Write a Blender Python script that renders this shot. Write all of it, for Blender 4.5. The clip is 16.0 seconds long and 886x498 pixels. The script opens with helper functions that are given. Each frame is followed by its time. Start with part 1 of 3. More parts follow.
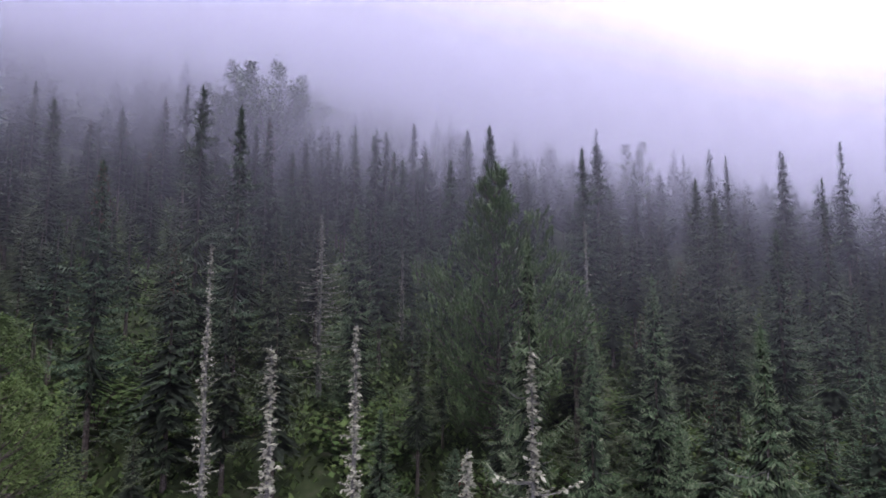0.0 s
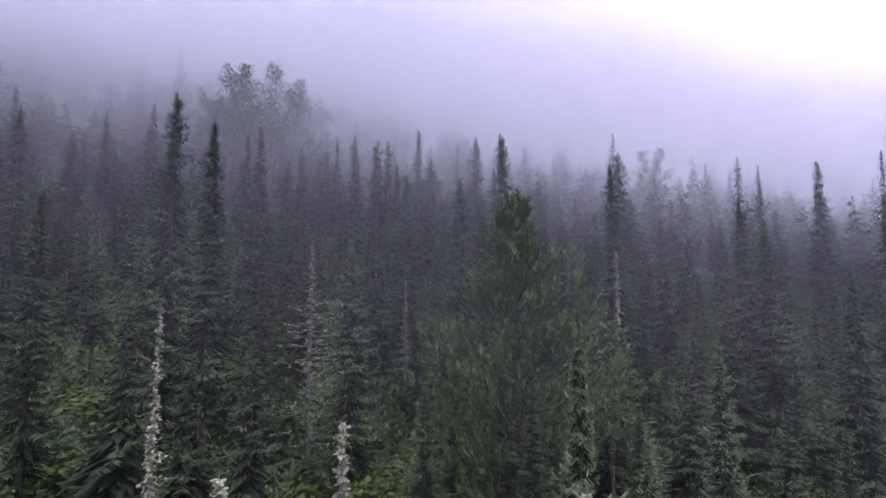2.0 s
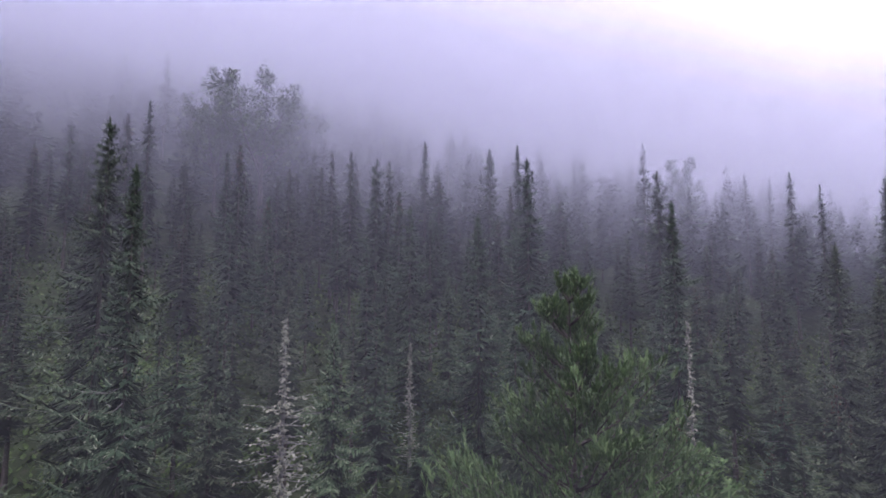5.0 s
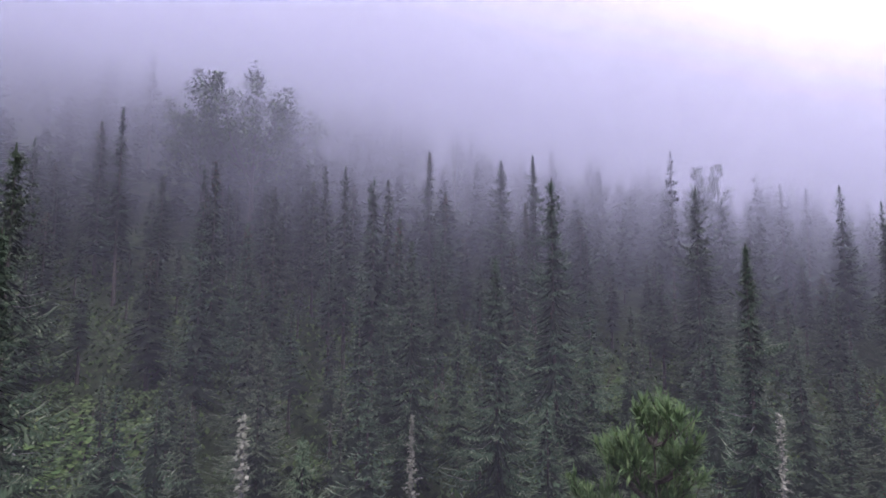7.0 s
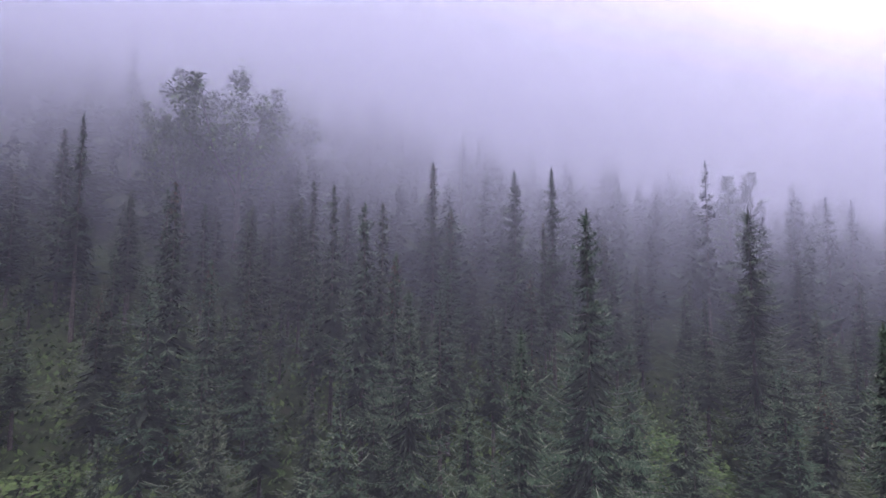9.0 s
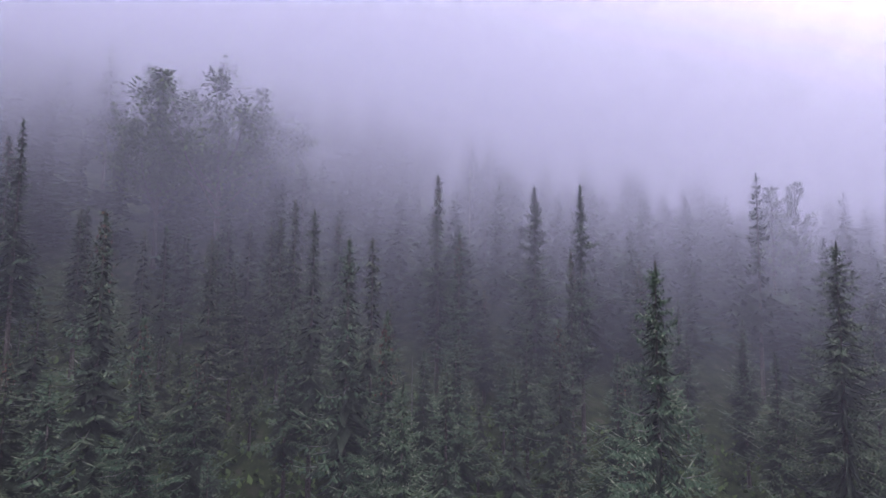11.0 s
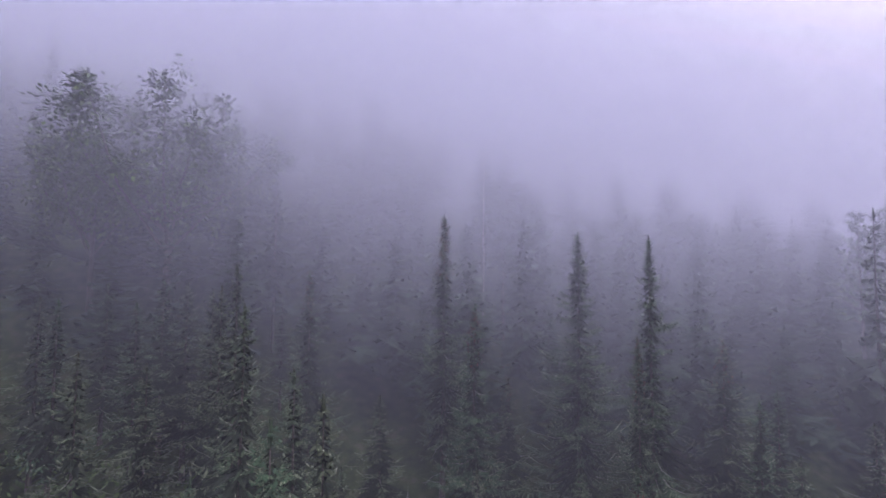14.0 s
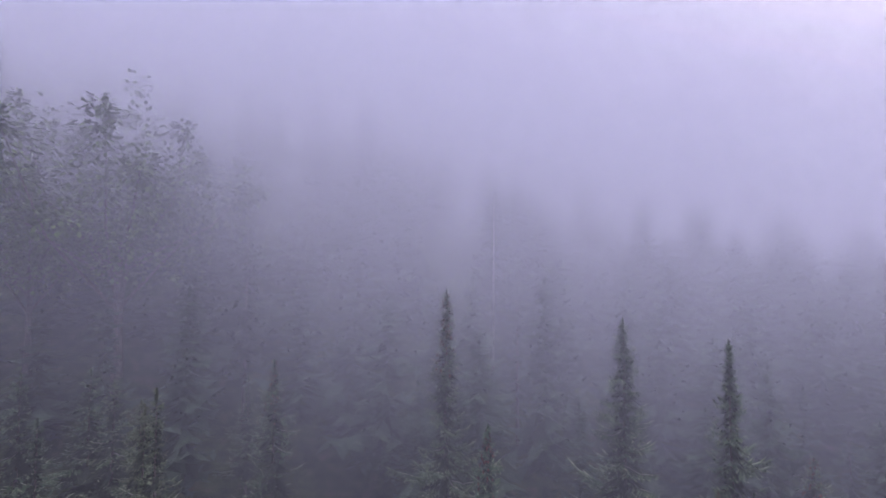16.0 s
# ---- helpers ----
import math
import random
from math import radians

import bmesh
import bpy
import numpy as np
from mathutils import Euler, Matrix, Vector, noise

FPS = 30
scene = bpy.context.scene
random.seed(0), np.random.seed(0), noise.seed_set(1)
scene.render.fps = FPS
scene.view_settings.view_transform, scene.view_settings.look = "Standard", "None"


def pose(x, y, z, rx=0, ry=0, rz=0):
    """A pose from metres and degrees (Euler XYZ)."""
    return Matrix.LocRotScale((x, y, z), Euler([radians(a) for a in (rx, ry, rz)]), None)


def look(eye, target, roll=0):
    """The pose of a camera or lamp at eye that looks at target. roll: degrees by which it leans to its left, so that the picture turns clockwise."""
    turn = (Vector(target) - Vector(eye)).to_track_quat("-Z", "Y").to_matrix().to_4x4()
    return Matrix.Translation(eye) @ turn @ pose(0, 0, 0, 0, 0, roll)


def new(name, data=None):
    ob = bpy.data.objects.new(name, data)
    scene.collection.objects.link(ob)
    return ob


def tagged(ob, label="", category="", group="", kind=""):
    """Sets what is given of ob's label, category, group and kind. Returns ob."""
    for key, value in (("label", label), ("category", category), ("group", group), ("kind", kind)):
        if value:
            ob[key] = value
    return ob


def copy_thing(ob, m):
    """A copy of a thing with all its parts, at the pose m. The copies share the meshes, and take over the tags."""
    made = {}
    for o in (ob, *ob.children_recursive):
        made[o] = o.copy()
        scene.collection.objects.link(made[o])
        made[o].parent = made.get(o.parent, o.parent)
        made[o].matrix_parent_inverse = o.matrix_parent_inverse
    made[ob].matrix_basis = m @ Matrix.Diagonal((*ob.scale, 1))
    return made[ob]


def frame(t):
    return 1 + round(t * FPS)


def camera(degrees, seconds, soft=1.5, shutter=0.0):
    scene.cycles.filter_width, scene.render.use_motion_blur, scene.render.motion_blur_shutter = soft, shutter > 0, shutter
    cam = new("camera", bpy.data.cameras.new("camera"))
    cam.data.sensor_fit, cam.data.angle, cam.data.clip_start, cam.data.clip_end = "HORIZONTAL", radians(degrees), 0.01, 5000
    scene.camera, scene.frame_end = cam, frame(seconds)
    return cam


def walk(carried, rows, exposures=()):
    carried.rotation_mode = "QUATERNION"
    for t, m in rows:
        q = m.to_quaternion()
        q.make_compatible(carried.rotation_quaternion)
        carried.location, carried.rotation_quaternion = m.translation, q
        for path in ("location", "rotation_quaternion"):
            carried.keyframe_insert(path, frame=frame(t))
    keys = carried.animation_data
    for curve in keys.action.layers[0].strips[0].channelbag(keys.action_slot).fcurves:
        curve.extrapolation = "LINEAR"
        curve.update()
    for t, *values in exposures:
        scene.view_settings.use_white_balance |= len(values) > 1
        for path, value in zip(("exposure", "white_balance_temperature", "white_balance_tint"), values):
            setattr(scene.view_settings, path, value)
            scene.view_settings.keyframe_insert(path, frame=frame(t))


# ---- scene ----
cam = camera(88.6, 16.0, soft=1.7)
METRES, EYE, TILT, LEAN, TURN = 60.0, 15.0, 5.0, 0.0, 0.0
ROWS = [
    (0.0, 0.0, 0.0, 0.0, -0.0, -0.0, -0.0),
    (0.5, -0.0011, 0.0194, 0.0083, 0.13, 0.02, -0.0),
    (1.0, -0.0027, 0.0422, 0.019, 0.28, 0.03, -0.03),
    (1.5, -0.0039, 0.0624, 0.0295, 0.41, 0.02, -0.03),
    (2.0, -0.0059, 0.0863, 0.0423, 0.55, 0.04, -0.06),
    (2.5, -0.0073, 0.1072, 0.0537, 0.71, -0.0, -0.05),
    (3.0, -0.0089, 0.1301, 0.0654, 0.87, -0.05, -0.01),
    (3.5, -0.0103, 0.1523, 0.0763, 1.01, -0.0, 0.05),
    (4.0, -0.0122, 0.175, 0.0873, 1.09, -0.04, 0.05),
    (6.5, -0.0222, 0.3031, 0.1492, 1.65, -0.43, 0.16),
    (7.0, -0.0235, 0.3299, 0.161, 1.81, -0.44, 0.14),
    (7.5, -0.0249, 0.3569, 0.1733, 1.97, -0.48, 0.14),
    (8.0, -0.0258, 0.3851, 0.1852, 2.13, -0.5, 0.11),
    (8.5, -0.027, 0.4145, 0.1972, 2.28, -0.59, 0.09),
    (9.0, -0.0284, 0.4446, 0.2093, 2.4, -0.68, 0.09),
    (11.5, -0.0389, 0.6068, 0.268, 3.17, -0.9, -0.19),
    (12.0, -0.0417, 0.6401, 0.2808, 3.26, -0.94, -0.2),
    (12.5, -0.0445, 0.6739, 0.2938, 3.33, -0.98, -0.19),
    (13.0, -0.0467, 0.7082, 0.3082, 3.47, -1.08, -0.15),
    (13.5, -0.0484, 0.7403, 0.3244, 3.62, -1.27, -0.13),
    (14.0, -0.0495, 0.7738, 0.3405, 3.79, -1.45, -0.02),
    (14.5, -0.0514, 0.8067, 0.3581, 3.92, -1.61, 0.0),
    (15.0, -0.0527, 0.8388, 0.3786, 4.09, -1.85, 0.13),
    (15.5, -0.054, 0.8713, 0.399, 4.23, -1.93, 0.12),
    (16.0, -0.0554, 0.9026, 0.4209, 4.33, -2.06, 0.16),
]
walk(cam, [(t, pose(0, 0, EYE, TILT, LEAN, TURN) @ pose(METRES * x, METRES * y, METRES * z, 90 + pitch, roll, yaw)) for t, x, y, z, yaw, pitch, roll in ROWS], [(0.0, 0.16), (8.0, 0.12), (13.0, 0.02), (16.0, -0.1)])

# ---- world and light ----
scene.cycles.transparent_max_bounces = 96
world = bpy.data.worlds.new("foggy_sky")
scene.world = world
world.use_nodes = True
wn, wl = world.node_tree.nodes, world.node_tree.links
wn.clear()
w_out = wn.new("ShaderNodeOutputWorld")
sky = wn.new("ShaderNodeTexSky")
sky.sky_type, sky.sun_disc = "NISHITA", False
sky.sun_elevation, sky.sun_rotation = radians(28), radians(40)
sky.dust_density = 5.0
w_sky = wn.new("ShaderNodeBackground")
w_sky.inputs["Strength"].default_value = 0.006
w_coord = wn.new("ShaderNodeTexCoord")
w_sep = wn.new("ShaderNodeSeparateXYZ")
w_ramp = wn.new("ShaderNodeValToRGB")
w_ramp.color_ramp.elements[0].position, w_ramp.color_ramp.elements[0].color = 0.10, (0.52, 0.49, 0.88, 1)
w_ramp.color_ramp.elements[1].position, w_ramp.color_ramp.elements[1].color = 0.62, (0.77, 0.72, 0.93, 1)
zenith = w_ramp.color_ramp.elements.new(1.0)
zenith.color = (2.1, 2.15, 2.6, 1)
w_cloud = wn.new("ShaderNodeBackground")
w_cloud.inputs["Strength"].default_value = 1.45
w_add = wn.new("ShaderNodeAddShader")
wl.new(w_coord.outputs["Generated"], w_sep.inputs[0])
wl.new(w_sep.outputs["Z"], w_ramp.inputs[0])
wl.new(w_ramp.outputs[0], w_cloud.inputs["Color"])
wl.new(sky.outputs[0], w_sky.inputs["Color"])
wl.new(w_sky.outputs[0], w_add.inputs[0])
wl.new(w_cloud.outputs[0], w_add.inputs[1])
wl.new(w_add.outputs[0], w_out.inputs["Surface"])

sun = new("sun", bpy.data.lights.new("sun", "SUN"))
sun.data.energy, sun.data.angle, sun.data.color = 0.6, radians(30), (1.0, 0.95, 0.92)
sun.matrix_world = look((25, 5, 130), (0, 40, 10))


# ---- materials ----
def material(name, rough=0.8):
    m = bpy.data.materials.new(name)
    m.use_nodes = True
    b = m.node_tree.nodes["Principled BSDF"]
    b.inputs["Roughness"].default_value = rough
    b.inputs["Specular IOR Level"].default_value = 0.12
    return m, m.node_tree.nodes, m.node_tree.links, b


def ramp(nodes, stops):
    r = nodes.new("ShaderNodeValToRGB")
    els = r.color_ramp.elements
    while len(els) < len(stops):
        els.new(0.5)
    for e, (p, c) in zip(els, stops):
        e.position, e.color = p, (*c, 1)
    return r


def foliage(name, stops, tint, rough=0.75):
    """Needles or leaves: each spray takes a colour of its own, each tree a shade of its own, with patches at a larger scale."""
    m, n, l, b = material(name, rough)
    geo, info, pos = n.new("ShaderNodeNewGeometry"), n.new("ShaderNodeObjectInfo"), n.new("ShaderNodeTexCoord")
    r = ramp(n, stops)
    l.new(geo.outputs["Random Per Island"], r.inputs[0])
    patch = n.new("ShaderNodeTexNoise")
    patch.inputs["Scale"].default_value = 0.8
    l.new(pos.outputs["Object"], patch.inputs["Vector"])
    mix = n.new("ShaderNodeMix")
    mix.data_type, mix.blend_type = "RGBA", "MIX"
    mix.inputs["B"].default_value = (*tint, 1)
    fac = n.new("ShaderNodeMath")
    fac.operation = "MULTIPLY"
    l.new(patch.outputs[0], fac.inputs[0])
    l.new(info.outputs["Random"], fac.inputs[1])
    l.new(fac.outputs[0], mix.inputs["Factor"])
    l.new(r.outputs[0], mix.inputs["A"])
    l.new(mix.outputs["Result"], b.inputs["Base Color"])
    return m


def rough_surface(name, stops, scale, rough=0.9, bump=0.4):
    m, n, l, b = material(name, rough)
    pos = n.new("ShaderNodeTexCoord")
    tex = n.new("ShaderNodeTexNoise")
    tex.inputs["Scale"].default_value, tex.inputs["Detail"].default_value = scale, 6
    l.new(pos.outputs["Object"], tex.inputs["Vector"])
    r = ramp(n, stops)
    l.new(tex.outputs[0], r.inputs[0])
    l.new(r.outputs[0], b.inputs["Base Color"])
    bp = n.new("ShaderNodeBump")
    bp.inputs["Strength"].default_value = bump
    l.new(tex.outputs[0], bp.inputs["Height"])
    l.new(bp.outputs[0], b.inputs["Normal"])
    return m


NEEDLES = foliage("spruce_needles", [(0.0, (0.034, 0.060, 0.032)), (0.6, (0.050, 0.086, 0.046)), (0.95, (0.080, 0.112, 0.064)), (1.0, (0.115, 0.14, 0.085))], (0.085, 0.076, 0.045))
LIGHT_NEEDLES = foliage("young_needles", [(0.0, (0.045, 0.08, 0.038)), (0.6, (0.075, 0.12, 0.058)), (1.0, (0.17, 0.21, 0.12))], (0.08, 0.10, 0.05))
PINE_NEEDLES = foliage("pine_needles", [(0.0, (0.06, 0.105, 0.042)), (0.6, (0.10, 0.155, 0.062)), (1.0, (0.17, 0.23, 0.095))], (0.12, 0.145, 0.06))
LEAVES = foliage("shrub_leaves", [(0.0, (0.05, 0.085, 0.026)), (0.6, (0.08, 0.13, 0.04)), (1.0, (0.13, 0.18, 0.055))], (0.085, 0.10, 0.035))
# darker, flatter copy of the spruce needles: far trees' shade put into the colour
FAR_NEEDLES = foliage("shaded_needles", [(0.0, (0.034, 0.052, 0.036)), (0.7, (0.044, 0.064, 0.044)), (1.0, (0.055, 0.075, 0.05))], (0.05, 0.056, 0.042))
# pale grey-green that stands in for skylight catching the bough ends
TIP_HIGHLIGHTS = foliage("bough_tip_highlights", [(0.0, (0.09, 0.115, 0.065)), (0.6, (0.16, 0.185, 0.11)), (1.0, (0.28, 0.29, 0.20))], (0.11, 0.14, 0.075))
LICHEN = foliage("pale_lichen", [(0.0, (0.14, 0.14, 0.10)), (0.5, (0.29, 0.285, 0.21)), (1.0, (0.46, 0.44, 0.34))], (0.22, 0.23, 0.16), 0.95)
CONES = foliage("brown_cones", [(0.0, (0.05, 0.025, 0.018)), (1.0, (0.12, 0.06, 0.04))], (0.08, 0.045, 0.03))
BARK = rough_surface("spruce_bark", [(0.3, (0.05, 0.04, 0.035)), (0.6, (0.12, 0.10, 0.085)), (0.8, (0.22, 0.20, 0.17))], 9.0)
GREY_WOOD = rough_surface("weathered_wood", [(0.3, (0.11, 0.105, 0.09)), (0.6, (0.21, 0.205, 0.18)), (0.8, (0.36, 0.35, 0.31))], 7.0)
# inner twigs: the shade inside the crown is put into this dark colour
SHADED_TWIGS = rough_surface("inner_crown", [(0.3, (0.022, 0.028, 0.018)), (0.6, (0.032, 0.040, 0.027)), (0.8, (0.045, 0.050, 0.036))], 5.0)
SOIL = rough_surface("forest_floor", [(0.3, (0.022, 0.026, 0.014)), (0.55, (0.04, 0.055, 0.022)), (0.75, (0.075, 0.07, 0.045))], 0.9, 0.95, 0.8)


def mist_material(name, cover, foot, head, scale, slope, floor, deep, rise):
    """Thin drifting mist: white droplets that let most light through, lit by the sky; thins out upwards between foot and head (metres above the slope's own line)."""
    m = bpy.data.materials.new(name)
    m.use_nodes = True
    n, l = m.node_tree.nodes, m.node_tree.links
    n.clear()
    out, mix, both = n.new("ShaderNodeOutputMaterial"), n.new("ShaderNodeMixShader"), n.new("ShaderNodeMixShader")
    clear, front, back = n.new("ShaderNodeBsdfTransparent"), n.new("ShaderNodeBsdfDiffuse"), n.new("ShaderNodeBsdfTranslucent")
    for s in (front, back):
        s.inputs["Color"].default_value = (0.83, 0.825, 0.91, 1)
    pos, tex = n.new("ShaderNodeNewGeometry"), n.new("ShaderNodeTexNoise")
    tex.inputs["Scale"].default_value, tex.inputs["Detail"].default_value = scale, 3
    l.new(pos.outputs["Position"], tex.inputs["Vector"])
    drift = n.new("ShaderNodeMapRange")
    drift.inputs["From Min"].default_value, drift.inputs["From Max"].default_value = 0.3, 0.7
    drift.inputs["To Min"].default_value, drift.inputs["To Max"].default_value = 0.7 * cover, 1.3 * cover
    l.new(tex.outputs[0], drift.inputs["Value"])
    # height over the slope, which falls towards +x; thin among the trunks, thickest over the crowns, gone high up
    sep, tilt, lift = n.new("ShaderNodeSeparateXYZ"), n.new("ShaderNodeMath"), n.new("ShaderNodeMath")
    l.new(pos.outputs["Position"], sep.inputs[0])
    tilt.operation, lift.operation = "MULTIPLY", "ADD"
    tilt.inputs[1].default_value = slope
    l.new(sep.outputs["X"], tilt.inputs[0])
    l.new(tilt.outputs[0], lift.inputs[0])
    l.new(sep.outputs["Z"], lift.inputs[1])
    up, low = n.new("ShaderNodeMapRange"), n.new("ShaderNodeMapRange")
    for r, lo, hi, a, b in ((up, foot, head, 1.0, 0.0), (low, foot - deep, foot + rise, floor, 1.0)):
        r.interpolation_type = "SMOOTHSTEP"
        r.inputs["From Min"].default_value, r.inputs["From Max"].default_value = lo, hi
        r.inputs["To Min"].default_value, r.inputs["To Max"].default_value = a, b
        l.new(lift.outputs[0], r.inputs["Value"])
    # thickest towards the hill's shoulder at -x
    across, both_ways = n.new("ShaderNodeMapRange"), n.new("ShaderNodeMath")
    across.inputs["From Min"].default_value, across.inputs["From Max"].default_value = -50.0, 40.0
    across.inputs["To Min"].default_value, across.inputs["To Max"].default_value = 1.7, 1.05
    l.new(sep.outputs["X"], across.inputs["Value"])
    both_ways.operation = "MULTIPLY"
    l.new(up.outputs[0], both_ways.inputs[0])
    l.new(across.outputs[0], both_ways.inputs[1])
    thin = n.new("ShaderNodeMath")
    thin.operation = "MULTIPLY"
    l.new(both_ways.outputs[0], thin.inputs[0])
    l.new(low.outputs[0], thin.inputs[1])
    mul = n.new("ShaderNodeMath")
    mul.operation = "MULTIPLY"
    l.new(drift.outputs[0], mul.inputs[0])
    l.new(thin.outputs[0], mul.inputs[1])
    l.new(mul.outputs[0], mix.inputs[0])
    l.new(front.outputs[0], both.inputs[1])
    l.new(back.outputs[0], both.inputs[2])
    l.new(clear.outputs[0], mix.inputs[1])
    l.new(both.outputs[0], mix.inputs[2])
    l.new(mix.outputs[0], out.inputs["Surface"])
    return m


# ---- shapes ----
class Shape:
    """Gathers corners and faces of one mesh."""

    def __init__(self):
        self.v, self.f = [], []

    def kite(self, base, tip, half, sag=0.0):
        """A spray: a four-cornered blade, folded along its middle."""
        base, tip = Vector(base), Vector(tip)
        along = tip - base
        side = along.cross(Vector((0, 0, 1)))
        if side.length < 1e-5:
            side = Vector((1, 0, 0))
        side.normalize()
        mid = base + along * 0.45 - Vector((0, 0, sag))
        n = len(self.v)
        self.v += [base, mid + side * half, tip, mid - side * half]
        self.f += [(n, n + 1, n + 2), (n, n + 2, n + 3)]

    def tube(self, points, radii, sides=6):
        n = len(self.v)
        for p, r in zip(points, radii):
            for k in range(sides):
                a = 2 * math.pi * k / sides
                self.v.append(Vector((p[0] + r * math.cos(a), p[1] + r * math.sin(a), p[2])))
        for j in range(len(points) - 1):
            for k in range(sides):
                k2 = (k + 1) % sides
                self.f.append((n + j * sides + k, n + j * sides + k2, n + (j + 1) * sides + k2, n + (j + 1) * sides + k))

    def stick(self, points, radii):
        """A thin three-sided branch."""
        n = len(self.v)
        for i, (p, r) in enumerate(zip(points, radii)):
            q = Vector(points[min(i + 1, len(points) - 1)]) - Vector(points[max(i - 1, 0)])
            s = q.cross(Vector((0, 0, 1)))
            s = s.normalized() if s.length > 1e-5 else Vector((1, 0, 0))
            u = s.cross(q).normalized()
            for k in range(3):
                a = 2.094 * k
                self.v.append(Vector(p) + r * (s * math.cos(a) + u * math.sin(a)))
        for j in range(len(points) - 1):
            for k in range(3):
                self.f.append((n + 3 * j + k, n + 3 * j + (k + 1) % 3, n + 3 * j + 3 + (k + 1) % 3, n + 3 * j + 3 + k))

    def mesh(self, name):
        me = bpy.data.meshes.new(name)
        me.from_pydata([tuple(p) for p in self.v], [], self.f)
        me.update()
        return me


def part(name, shape, mat, parent, label=""):
    me = shape.mesh(name)
    me.materials.append(mat)
    ob = new(name, me)
    ob.parent = parent
    return tagged(ob, label)


def ground_z(x, y):
    """The hillside: rises away and to the left, with hollows, and levels off far up."""
    yy = y if y < 128 else 128 + 25 * (1 - math.exp(-(y - 128) / 40))
    xx = max(min(x, 160.0), -160.0)
    z = -11.0 + 0.43 * max(yy, -60.0) - 0.13 * xx
    z += 0.13 * max(0.0, -xx - 10) * min(1.0, max(0.0, (yy - 70) / 30))
    z += 7.5 * min(1.0, max(0.0, (yy - 94) / 26)) * min(1.0, max(0.0, (16 - xx) / 26))
    z += 1.6 * noise.noise((x * 0.03, y * 0.03, 0.0)) + 0.5 * noise.noise((x * 0.11, y * 0.11, 4.0))
    return z


# ---- trees, each built once and then set out ----
def trunk_shape(rng, h, r, lean=0.012):
    s = Shape()
    pts, rad, x, y = [], [], 0.0, 0.0
    for k in range(9):
        t = k / 8
        pts.append((x, y, h * t - (0.6 if k == 0 else 0)))
        rad.append(r * (1 - 0.94 * t) * (1.25 if k == 0 else 1))
        x += rng.uniform(-1, 1) * lean * h / 8
        y += rng.uniform(-1, 1) * lean * h / 8
    s.tube(pts, rad, 7)

    def at(z):
        f = max(0.0, min(7.999, z / h * 8))
        k = int(f)
        a, b = pts[k], pts[k + 1]
        return (a[0] + (b[0] - a[0]) * (f - k), a[1] + (b[1] - a[1]) * (f - k))

    return s, at


